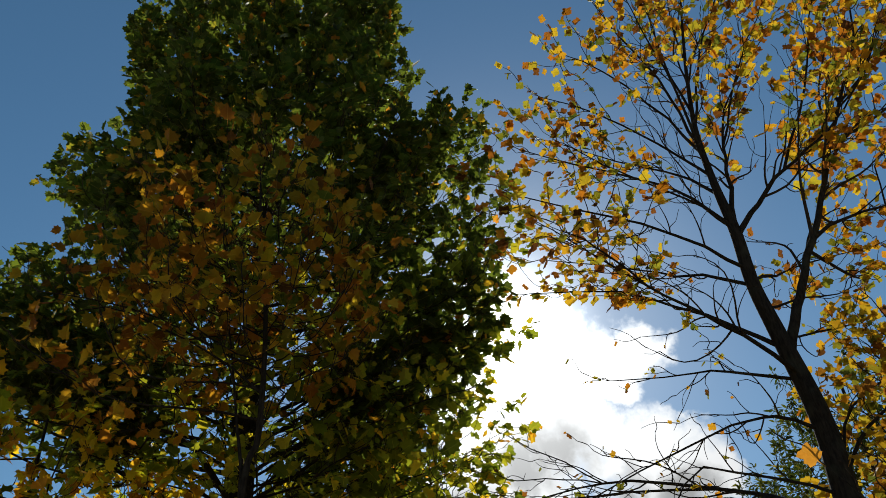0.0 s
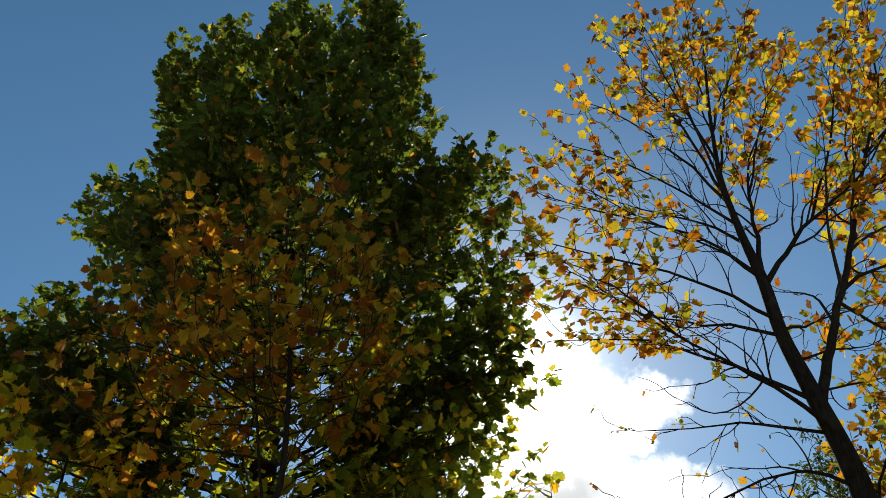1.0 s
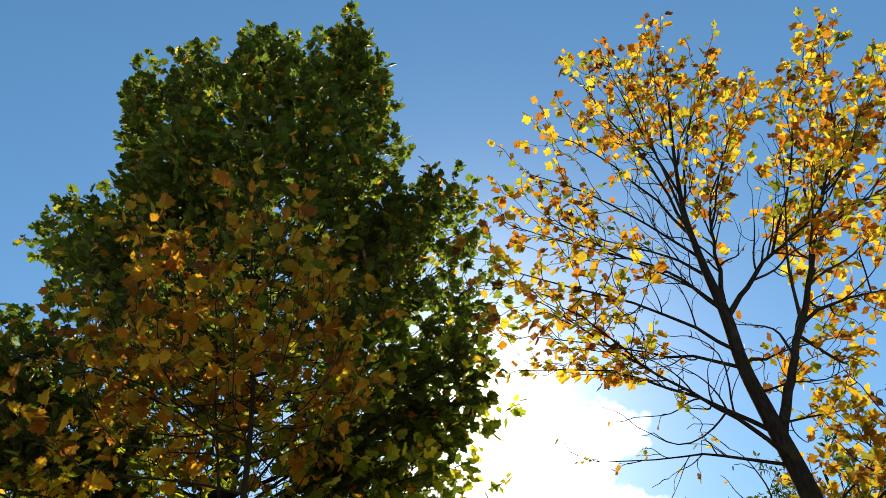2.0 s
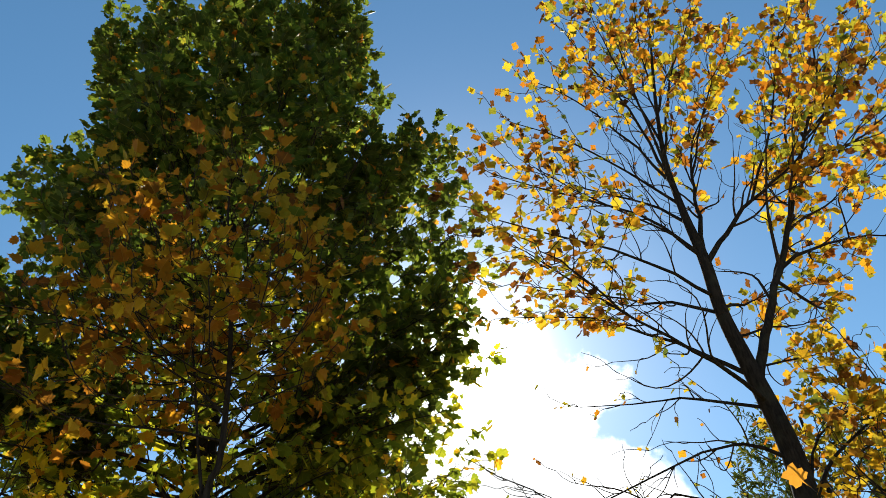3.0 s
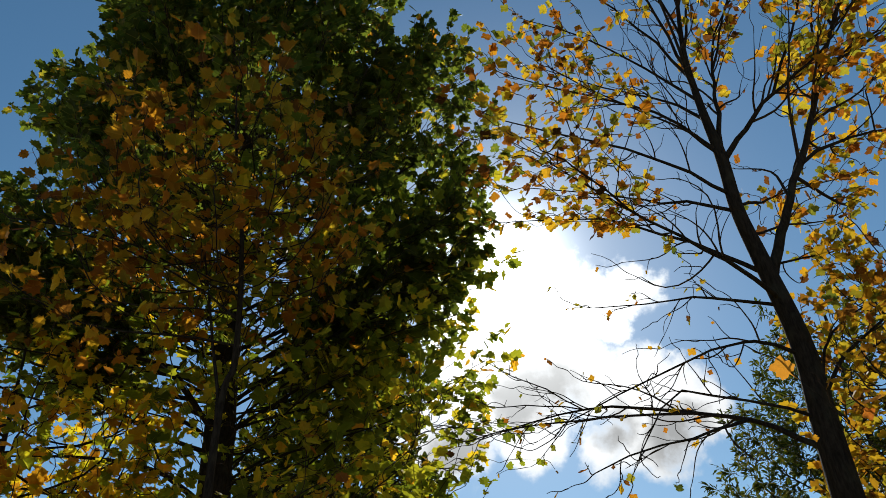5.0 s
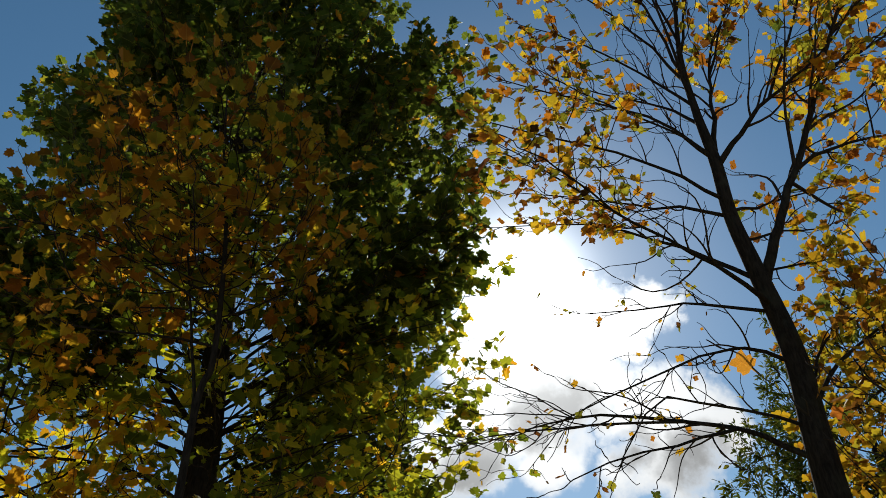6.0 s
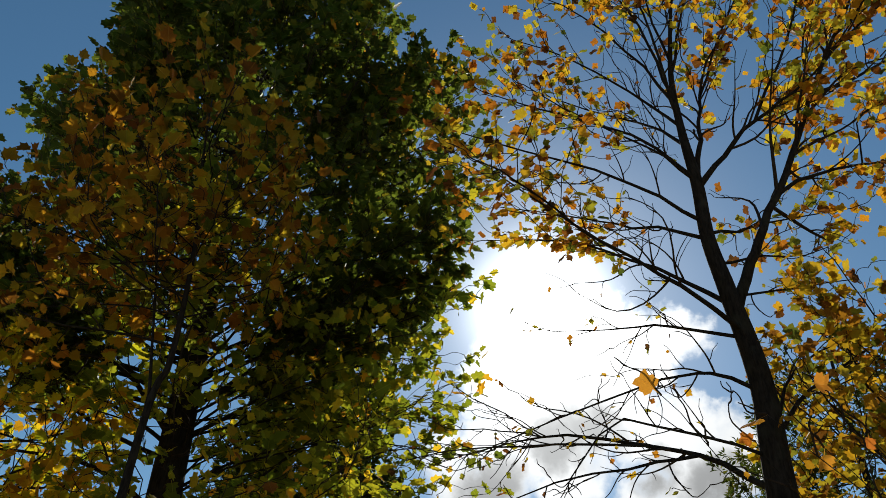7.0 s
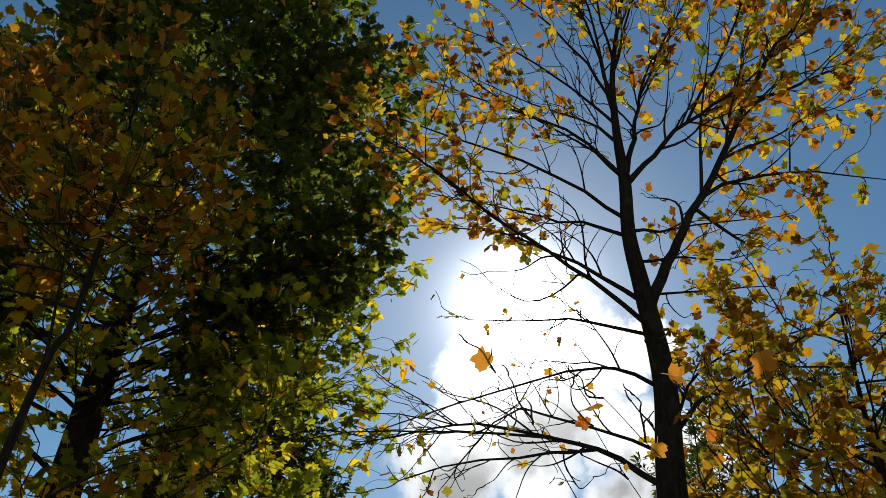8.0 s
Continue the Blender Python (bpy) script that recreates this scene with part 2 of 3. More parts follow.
def leaf_shape(outline, fold=0.35, droop=0.25):
    """Blade halves folded along the midrib, its tip bent down, with a stalk: verts, faces, uvs. The stalk starts at the origin, the blade is 1 long."""
    stalk = 0.45
    half = [(x, y) for x, y in outline]
    tip = half[-1]
    right = half[:-1]
    pts = [(0, 0), (0, 0.45), tip] + right + [(-x, y) for x, y in right]
    verts = [(x, y + stalk, abs(x) * fold - droop * y * y - 0.12 * abs(x) ** 2) for x, y in pts]
    r = list(range(3, 3 + len(right)))
    l = list(range(3 + len(right), 3 + 2 * len(right)))
    faces = [tuple([0] + r + [2, 1]), tuple(([0] + l + [2, 1])[::-1])]
    k = len(verts)
    verts += [(-0.012, 0, 0.06), (0.012, 0, 0.06)]
    faces.append((k, k + 1, 3, 3 + len(right)))
    uvs = [(p[0] + 0.5, p[1]) for p in pts] + [(0.5, -0.4), (0.5, -0.4)]
    return np.array(verts), faces, np.array(uvs)


def leaf_turns(rng, outward, hang, count, face=(0, 0, 0.9)):
    """Rotations of leaves: stalk along outward and downward, the upper face mostly towards the sky."""
    y = outward + rng.normal(0, 0.55, (count, 3))
    y[:, 2] -= hang
    y /= np.linalg.norm(y, axis=1)[:, None]
    z = rng.normal(0, 0.55, (count, 3)) + face
    x = np.cross(y, z)
    x /= np.linalg.norm(x, axis=1)[:, None] + 1e-9
    z = np.cross(x, y)
    return np.stack([x, y, z], axis=2)


class Tree:
    """One tree: an Empty at its foot, with trunk, limbs, twigs and leaves as parts."""

    def __init__(self, name, label, category, foot, seed, group=""):
        self.rng = np.random.default_rng(seed)
        self.foot = np.array(foot, dtype=float)
        self.root = tagged(new(name), label, category, group)
        self.root.location = foot
        self.twigs, self.sites, self.ways, self.scales, self.tints = [], [], [], [], []
        self.leaf_scale, self.tint = 1.0, None

    def trunk(self, top, r0, r1=0.012, wobble=0.012, sides=14):
        n = 22
        line = crooked(self.rng, np.zeros(3), np.array(top) - self.foot, 0, n, wobble)
        self.bole(line, r1 + (r0 - r1) * (1 - np.linspace(0, 1, n)), sides)

    def bent_trunk(self, knots, sides=16):
        """A trunk that bends through knots of x, y, z and radius, from the foot up."""
        knots = np.array(knots, dtype=float)
        line = smooth_line(knots - np.array((*self.foot, 0.0)), 6 * len(knots))
        self.bole(line[:, :3], np.maximum(line[:, 3], 0.004), sides)

    def bole(self, line, radii, sides):
        radii = np.array(radii)
        radii[0] *= 1.5
        radii[1] *= 1.06
        self.line, self.radii = line, radii
        v, f = tube(line, radii, sides)
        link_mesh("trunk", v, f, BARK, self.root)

    def on_trunk(self, z):
        z = z - self.foot[2]
        k = [np.interp(z, self.line[:, 2], self.line[:, i]) for i in range(3)]
        return np.array(k), float(np.interp(z, self.line[:, 2], self.radii))

    def limb(self, z0, end, arch=0.0, via=(), leaf_from=0.0, thick=1.0, wobble=0.03, gap=0.22, reach=0.42, twig_gap=0.12, twig=0.28, leafy=1.0, bare=0.25, start=None, crook=0.12, lift=(0.0, 0.45), tip=0.004):
        """A limb from the trunk at height z0 to end, with its side shoots and twigs. Returns its line."""
        rng = self.rng
        a, rt = self.on_trunk(z0) if start is None else start
        b = np.array(end, dtype=float) - self.foot
        length = np.linalg.norm(b - a)
        n = max(7, int(length / 0.22))
        if via:
            knots = np.array([a, *[np.array(v, dtype=float) - self.foot for v in via], b])
            line = smooth_line(knots, n)
            line += crooked(rng, a, b, 0, n, wobble * 0.7) - np.linspace(a, b, n)
            line[1:-1] += rng.normal(0, 0.008, (n - 2, 3))
        else:
            line = crooked(rng, a, b, arch, n, wobble)
        r0 = min(rt * 0.62, 0.0045 + 0.0065 * length) * thick
        radii = r0 + (min(tip, r0) - r0) * np.linspace(0, 1, n) ** 0.8
        v, f = tube(line, radii, 8)
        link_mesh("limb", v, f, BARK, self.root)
        self.shoots(line, radii, length, 1, gap, reach, twig_gap, twig, leafy, bare, leaf_from, crook, lift)
        return line, radii

    def shoots(self, line, radii, length, level, gap, reach, twig_gap, twig, leafy, bare, leaf_from=0.0, crook=0.12, lift=(0.0, 0.45)):
        rng = self.rng
        step = gap if level == 1 else twig_gap
        count = max(2, int(length * (1 - bare) / step))
        side = 1
        for s in np.linspace(bare, 1.0, count):
            i = min(int(s * (len(line) - 1)), len(line) - 2)
            u = s * (len(line) - 1) - i
            p = line[i] * (1 - u) + line[i + 1] * u
            way = unit(line[i + 1] - line[i])
            across = unit(np.cross(way, rng.normal(0, 0.45, 3) + (0, 0, 1)))
            side = -side
            spread = rng.uniform(0.45, 1.0) if s < 0.98 else 0.1
            out = unit(way * (1.0 - 0.35 * spread) + across * side * spread + np.array((0, 0, rng.uniform(*lift))))
            far = (reach * length * (1.05 - 0.75 * s) * rng.uniform(0.45, 1.1) + 0.12) if level == 1 else twig * rng.uniform(0.5, 1.3)
            far = min(far, 1.5)
            n = 10 if level == 1 else 7
            child = crooked(rng, p, p + out * far, rng.uniform(-0.16, 0.12) * far, n, crook if level == 1 else crook * 1.2)
            r = np.interp(s, np.linspace(0, 1, len(radii)), radii) * 0.6
            r = max(min(r, 0.005 + 0.009 * far), 0.0042)
            rr = r + (0.0022 - r) * np.linspace(0, 1, n)
            self.twigs.append(tube(child, rr, 5 if level == 1 else 3))
            if level == 1:
                self.shoots(child, rr, far, 2, gap, reach, twig_gap, twig, leafy if s >= leaf_from else 0.04 * leafy, 0.2, 0.0, crook, lift)
            else:
                for k in range(1, n):
                    for _ in range(int(leafy + rng.random())):
                        self.bear(child[k], out)

    def bear(self, site, way):
        """A leaf at site, its stalk along way, in the tint and size of the moment."""
        self.sites.append(site)
        self.ways.append(way)
        self.scales.append(self.leaf_scale)
        self.tints.append(self.tint)

    def finish(self, outline, mat, size, hang=0.5, near=300, face=(0, 0, 0.9)):
        rng = self.rng
        if self.twigs:
            v, f = joined(self.twigs)
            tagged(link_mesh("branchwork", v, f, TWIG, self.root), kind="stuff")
        sites, ways = np.array(self.sites), np.array(self.ways)
        count = len(sites)
        turns = leaf_turns(rng, ways, hang, count, face)
        sizes = size * rng.uniform(0.45, 1.4, count) * np.array(self.scales)
        v0, f0, uv0 = leaf_shape(outline)
        # the leaves on the side of the footpath hang singly, the rest as one crown
        order = np.argsort(sites[:, 1] + 0.35 * sites[:, 2] + self.foot[1])
        single, rest = order[:near], order[near:]
        shapes = {}
        for tint in set(self.tints):
            for fold, droop in ((0.35, 0.25), (0.15, 0.45), (0.6, 0.1)):
                v, f, uv = leaf_shape(outline, fold, droop)
                ob = link_mesh("leaf", v, f, tint or mat, self.root, uvs=uv, smooth=False)
                shapes.setdefault(tint, []).append(ob.data)
                bpy.data.objects.remove(ob)
        for i in single:
            ob = new("leaf", shapes[self.tints[i]][rng.integers(0, 3)])
            ob.parent = self.root
            m = Matrix(turns[i].tolist()).to_4x4() @ Matrix.Diagonal((sizes[i], sizes[i], sizes[i], 1))
            m.translation = Vector(sites[i].tolist())
            ob.matrix_basis = m
        for tint in dict.fromkeys(self.tints):
            these = np.array([i for i in rest if self.tints[i] is tint], dtype=int)
            if not len(these):
                continue
            shape = np.repeat(v0[None], len(these), 0)
            shape[:, :, 2] *= rng.uniform(-0.4, 1.8, len(these))[:, None]
            shape[:, :, 0] *= rng.uniform(0.75, 1.1, len(these))[:, None]
            verts = np.einsum("nij,nvj->nvi", turns[these], shape) * sizes[these][:, None, None] + sites[these][:, None, :]
            k = len(v0)
            faces = [tuple(i + base for i in f) for base in range(0, k * len(these), k) for f in f0]
            tagged(link_mesh("foliage", verts.reshape(-1, 3), faces, tint or mat, self.root, uvs=np.tile(uv0, (len(these), 1)), smooth=False), kind="stuff")
        return count


def crown(tree, z0, z1, radius, count, rise=0.5, leafy=1.0, keep=lambda z, az: True, **more):
    """Limbs all round the trunk; radius(z, azimuth) is the crown's half width at the height where a limb ends."""
    rng = tree.rng
    for i in range(count):
        s = (i + 0.5) / count
        z = z0 + (z1 - z0) * s ** 1.05
        az = i * 2.399963 + rng.uniform(-0.25, 0.25)
        if not keep(z, az):
            continue
        out = radius(z, az) * rng.uniform(0.82, 1.08)
        axis, _ = tree.on_trunk(z)
        start = max(z - rise * out - 0.1, tree.foot[2] + 1.2)
        end = axis + tree.foot + np.array((math.cos(az) * out, math.sin(az) * out, 0))
        end[2] = z
        lift = rng.uniform(0.15, 0.45) * min(out, 1.6)
        elbow = axis + tree.foot + np.array((math.cos(az) * out * 0.72, math.sin(az) * out * 0.72, 0))
        elbow[2] = z - lift - rise * out * 0.25
        tree.limb(start, end, via=[elbow], leafy=leafy, **more)


def at_height(line, radii, z):
    """Where a limb's line passes the height z, and its width there, for a side bough to start from."""
    i = int(np.argmin(np.abs(line[:, 2] - z)))
    return line[i], radii[i] * 1.5


# ---- ground ----
def make_ground():
    n, half = 60, 1500.0
    g = np.linspace(-1, 1, n)
    g = np.sign(g) * np.abs(g) ** 2.2 * half
    x, y = np.meshgrid(g, g)
    verts = np.stack([x, y, np.zeros_like(x)], 2).reshape(-1, 3)
    faces = [(r * n + c, r * n + c + 1, (r + 1) * n + c + 1, (r + 1) * n + c) for r in range(n - 1) for c in range(n - 1)]
    tagged(link_mesh("ground", verts, faces, grass_material(), None), "unseen lawn with bright fallen leaves added to bounce light up", "ground", kind="structure")


make_ground()

# ---- trees ----
# the half-bare golden tree
gold = Tree("golden_tree", "half-bare tulip tree with sparse golden and orange leaves", "tree", (2.74, 5.17, 0), 11)
gold.bent_trunk([(2.74, 5.17, 0, 0.17), (2.75, 5.17, 1.6, 0.125), (2.79, 5.17, 3.3, 0.096), (2.83, 5.17, 4.1, 0.08), (2.75, 5.17, 4.85, 0.066), (2.69, 5.16, 5.35, 0.056),
                 (2.70, 5.15, 5.9, 0.05), (2.68, 5.17, 6.5, 0.036), (2.70, 5.2, 7.2, 0.027), (2.79, 5.2, 7.9, 0.02), (2.93, 5.2, 8.7, 0.016), (3.25, 5.2, 10.3, 0.005)])
HANG = dict(leafy=0.3, gap=0.14, reach=0.36, twig_gap=0.15, twig=0.24, crook=0.08, lift=(-0.7, 0.5))
BARE = dict(leafy=0.12, gap=0.14, reach=0.34, twig_gap=0.14, twig=0.24, crook=0.07, lift=(-0.35, 0.4))
SPARSE = dict(leafy=1.45, gap=0.13, reach=0.34, leaf_from=0.5, crook=0.085)
FULL = dict(leafy=1.0, gap=0.15, reach=0.36, leaf_from=0.35, crook=0.08)
CROWN = dict(leafy=1.0, gap=0.15, reach=0.3, leaf_from=0.35, crook=0.07, lift=(0.1, 0.6))
# bare lower boughs
gold.leaf_scale = 0.55
low, low_r = gold.limb(3.33, (0.6, 7.0, 4.25), via=[(2.47, 5.36, 3.62), (2.16, 5.52, 3.78), (1.6, 6.18, 4.15), (1.17, 6.72, 4.31)], thick=1.0, wobble=0.01, **BARE)
fork = len(low) // 4
gold.limb(0, (1.15, 4.85, 3.15), start=(low[fork], low_r[fork] * 1.4), via=[(1.82, 5.0, 3.39)], **BARE)
gold.limb(0, (0.42, 5.7, 3.72), start=(low[fork + 2], low_r[fork + 2] * 1.4), via=[(1.5, 5.75, 3.9), (1.0, 5.75, 3.86)], **BARE)
gold.limb(0, (0.7, 6.6, 4.83), start=(low[-5], low_r[-5] * 1.4), via=[(1.15, 6.42, 4.44), (0.89, 6.5, 4.61)], thick=0.8, leafy=0.1, gap=0.12, reach=0.12, twig_gap=0.1, twig=0.07, crook=0.05)
gold.limb(0, (0.66, 6.5, 4.36), start=(low[-5], low_r[-5] * 1.4), via=[(0.99, 6.45, 4.33)], thick=0.8, leafy=0.1, gap=0.14, reach=0.2, twig=0.12, crook=0.06)
gold.limb(3.55, (1.45, 4.9, 3.28), via=[(2.41, 5.1, 3.62), (2.0, 5.0, 3.66), (1.73, 4.97, 3.7)], **BARE)
gold.limb(4.02, (1.0, 4.95, 3.5), via=[(2.52, 5.16, 4.16), (2.29, 5.13, 4.12), (1.69, 5.06, 3.88)], wobble=0.01, **BARE)
gold.leaf_scale = 0.55
gold.limb(4.45, (1.55, 5.68, 4.8), via=[(2.45, 5.3, 4.61), (2.23, 5.4, 4.7), (2.05, 5.5, 4.72)], wobble=0.01, thick=1.15, **HANG)
# long boughs that reach out level, leafy at their ends
gold.leaf_scale = 0.85
gold.limb(4.72, (1.0, 5.8, 5.8), via=[(2.48, 5.28, 5.0), (2.14, 5.44, 5.32), (1.74, 5.59, 5.6)], wobble=0.012, thick=1.15, **SPARSE)
reach_out, reach_r = gold.limb(4.5, (0.95, 4.3, 5.25), via=[(2.24, 4.74, 4.59), (1.96, 4.62, 4.71), (1.43, 4.42, 4.93)], wobble=0.015, thick=1.1, **SPARSE)
gold.limb(5.33, (1.1, 5.75, 6.15), via=[(2.39, 5.26, 5.52), (2.13, 5.48, 5.73), (1.9, 5.55, 5.85)], wobble=0.012, **SPARSE)
gold.limb(5.5, (0.75, 4.65, 5.95), via=[(2.2, 5.0, 5.72), (1.5, 4.8, 5.9)], **SPARSE)
gold.limb(5.93, (1.3, 4.85, 6.75), via=[(2.52, 5.09, 6.12), (2.3, 5.03, 6.23), (1.8, 4.95, 6.45)], **SPARSE)
gold.limb(5.95, (0.95, 5.1, 6.95), via=[(2.3, 5.15, 6.35), (1.6, 5.15, 6.7)], **SPARSE)
gold.limb(6.35, (1.5, 5.9, 7.9), via=[(2.58, 5.4, 6.8), (2.45, 5.6, 7.1), (2.03, 5.7, 7.34)], **FULL)
gold.limb(6.6, (1.3, 5.2, 7.8), via=[(2.45, 5.2, 7.0), (1.85, 5.2, 7.5)], **FULL)
gold.limb(0, (0.9, 3.6, 4.6), start=(reach_out[-4], reach_r[-4] * 1.6), via=[(1.25, 4.0, 4.75)], leafy=0.9, gap=0.16, reach=0.4, crook=0.08)
# the fan of the upper crown
gold.leaf_scale = 1.0
for z0, end, via in ((6.9, (1.6, 5.2, 8.5), [(2.45, 5.2, 7.55), (2.05, 5.2, 8.1)]), (7.0, (2.0, 5.1, 9.4), [(2.5, 5.15, 7.8), (2.2, 5.1, 8.6)]), (7.5, (2.5, 5.2, 9.8), [(2.65, 5.2, 8.4), (2.6, 5.2, 9.2)]),
                     (7.7, (3.6, 5.3, 9.6), [(2.95, 5.25, 8.3), (3.3, 5.3, 9.1)]), (6.7, (2.2, 4.7, 8.9), [(2.55, 5.0, 7.3), (2.35, 4.8, 8.1)]), (7.9, (3.15, 5.6, 9.9), [(2.9, 5.4, 8.8)]),
                     (7.3, (3.35, 4.7, 9.2), [(2.9, 4.95, 8.2)]), (8.3, (2.9, 4.9, 9.9), [(2.85, 5.05, 9.1)])):
    gold.limb(z0, end, via=via, **CROWN)
lead, lead_r = gold.limb(5.88, (4.15, 5.4, 9.3), via=[(2.82, 5.2, 6.36), (2.89, 5.25, 6.75), (3.02, 5.3, 7.35), (3.3, 5.35, 8.0)], thick=1.0, wobble=0.01, **CROWN)
gold.limb(0, (3.9, 5.1, 9.2), start=(lead[len(lead) // 2], lead_r[len(lead) // 2] * 1.5), via=[(3.4, 5.2, 8.3)], **CROWN)
fore, fore_r = gold.limb(5.85, (4.9, 4.5, 8.5), via=[(2.92, 5.05, 6.12), (3.15, 4.9, 6.35), (3.45, 4.8, 6.58), (3.9, 4.7, 7.0)], thick=1.05, wobble=0.01, **CROWN)
gold.limb(6.6, (4.2, 4.5, 8.7), start=(fore[len(fore) * 2 // 5], fore_r[len(fore) * 2 // 5] * 1.4), via=[(3.65, 4.7, 7.4), (4.0, 4.6, 8.4)], **CROWN)
stem, stem_r = gold.limb(4.66, (5.0, 4.9, 9.8), via=[(2.93, 5.1, 5.07), (3.06, 5.04, 5.36), (3.37, 5.05, 5.92), (3.66, 5.0, 6.55), (4.0, 4.94, 7.29), (4.4, 4.92, 8.0), (4.75, 4.9, 9.06)], thick=1.15, wobble=0.006, **CROWN)
bough, bough_r = gold.limb(0, (5.0, 5.2, 6.2), start=at_height(stem, stem_r, 5.8), via=[(3.57, 5.05, 5.93), (3.95, 5.1, 6.06), (4.4, 5.17, 6.22)], thick=1.2, wobble=0.012, **FULL)
gold.limb(0, (5.0, 5.1, 7.2), start=(bough[len(bough) // 2], bough_r[len(bough) // 2] * 1.4), via=[(4.2, 5.1, 6.62), (4.43, 5.1, 6.82)], **FULL)
gold.limb(0, (5.6, 4.7, 8.8), start=at_height(stem, stem_r, 7.3), via=[(4.6, 4.85, 7.9)], **CROWN)
gold.limb(0, (5.9, 5.3, 8.6), start=at_height(stem, stem_r, 6.75), via=[(4.5, 5.1, 7.3), (5.2, 5.2, 7.9)], **CROWN)
gold.limb(0, (4.9, 5.5, 8.9), start=at_height(stem, stem_r, 7.3), via=[(4.3, 5.2, 8.0)], **CROWN)
gold.limb(5.38, (4.2, 5.65, 6.1), via=[(3.0, 5.3, 5.52), (3.35, 5.42, 5.76)], **FULL)
gold.limb(3.62, (4.55, 5.3, 5.1), via=[(3.05, 5.2, 3.95), (3.4, 5.25, 4.25), (3.95, 5.3, 4.65)], wobble=0.012, leafy=0.45, gap=0.16, reach=0.3, crook=0.08)
gold.limb(3.68, (4.0, 5.4, 4.75), via=[(3.0, 5.22, 4.1), (3.3, 5.27, 4.4)], wobble=0.012, leafy=0.45, gap=0.16, reach=0.3, crook=0.08)
gold.limb(4.8, (3.9, 5.55, 5.25), via=[(3.2, 5.32, 4.97)], leafy=0.5, gap=0.16)
gold.limb(5.1, (3.9, 5.7, 5.7), via=[(3.2, 5.4, 5.35)], **FULL)
gold.leaf_scale = 1.2
gold.bear(np.array((1.17, 6.74, 4.31)) - gold.foot, np.array((0.0, 0.0, -1.0)))
gold.finish(TULIP, GOLD, 0.076)

# the tall green tree
green = Tree("green_tree", "tall tulip tree in dense dark green leaf, a few turning", "tree", (-1.6, 7.0, 0), 5)
green.trunk((-1.9, 6.9, 13.4), 0.2, 0.012, 0.004)


def green_radius(z, az):
    """Half width of the crown: broad shoulders on both sides, then a steep upper cone."""
    out = np.interp(z, (3.6, 4.6, 5.5, 6.2, 7.0, 7.7, 8.3, 8.9, 9.4, 9.9, 10.6, 11.4), (1.8, 1.9, 1.9, 2.1, 2.3, 2.25, 2.1, 2.0, 1.7, 1.3, 1.15, 1.0) if math.cos(az) > 0 else
                    (1.8, 2.1, 2.3, 2.2, 1.75, 1.6, 1.7, 1.75, 1.5, 1.2, 1.15, 1.15))
    deep = np.interp(z, (5.0, 8.0, 11.4), (1.5, 1.7, 1.1))
    return (1 + 0.06 * math.sin(5 * az + 2 * z)) / math.hypot(math.cos(az) / out, math.sin(az) / deep)


SIDE = dict(leafy=1.2, gap=0.13, twig_gap=0.14, reach=0.2, twig=0.2, bare=0.35)
TUFT = dict(leafy=1.5, gap=0.11, twig_gap=0.13, reach=0.2, twig=0.2)
SPIRE = dict(leafy=1.8, gap=0.10, twig_gap=0.12, reach=0.15, twig=0.18, bare=0.4, thick=0.6, lift=(0.2, 0.7))
crown(green, 5.6, 8.0, green_radius, 44, rise=0.5, thick=0.55, keep=lambda z, az: z > 7.4 or math.sin(az) < 0.25, leafy=0.78, gap=0.14, twig_gap=0.13, reach=0.34, twig=0.2, bare=0.12, wobble=0.07, crook=0.16)
crown(green, 8.0, 10.7, green_radius, 84, rise=0.6, thick=0.55, keep=lambda z, az: math.sin(az) < 0.5 or math.cos(az) < 0.0, **TUFT)
# the lower crown, paler and thinner, so that the sky shows through in places
green.tint = PALE
crown(green, 3.5, 5.7, lambda z, az: 1.8 + 0.35 * math.sin(3 * az + z), 24, keep=lambda z, az: math.sin(az) < 0.6 and math.cos(az) > -0.35, rise=0.45, thick=0.36, leafy=0.85, gap=0.18, reach=0.42, wobble=0.12, bare=0.05, crook=0.18)
green.tint = None
# leading shoots that stand up as separate spires
for x, y, z in ((-3.9, 6.8, 12.0), (-3.7, 7.0, 11.3), (-3.35, 6.9, 12.5), (-3.05, 6.8, 12.4), (-2.5, 6.9, 12.95), (-2.15, 7.0, 13.3), (-1.85, 6.9, 12.9), (-1.35, 6.8, 12.2),
                (-1.1, 6.9, 13.3), (-0.85, 6.9, 13.8), (-0.65, 7.0, 13.2), (-0.45, 6.9, 12.35), (-0.4, 6.7, 11.6), (-0.75, 7.1, 12.7), (-2.3, 6.6, 12.7), (-3.3, 7.1, 12.1)):
    green.limb(z - 3.4, (x, y, z), via=[(-1.88 + (x + 1.88) * 0.85, y, z - 1.5)], wobble=0.012, **SPIRE)
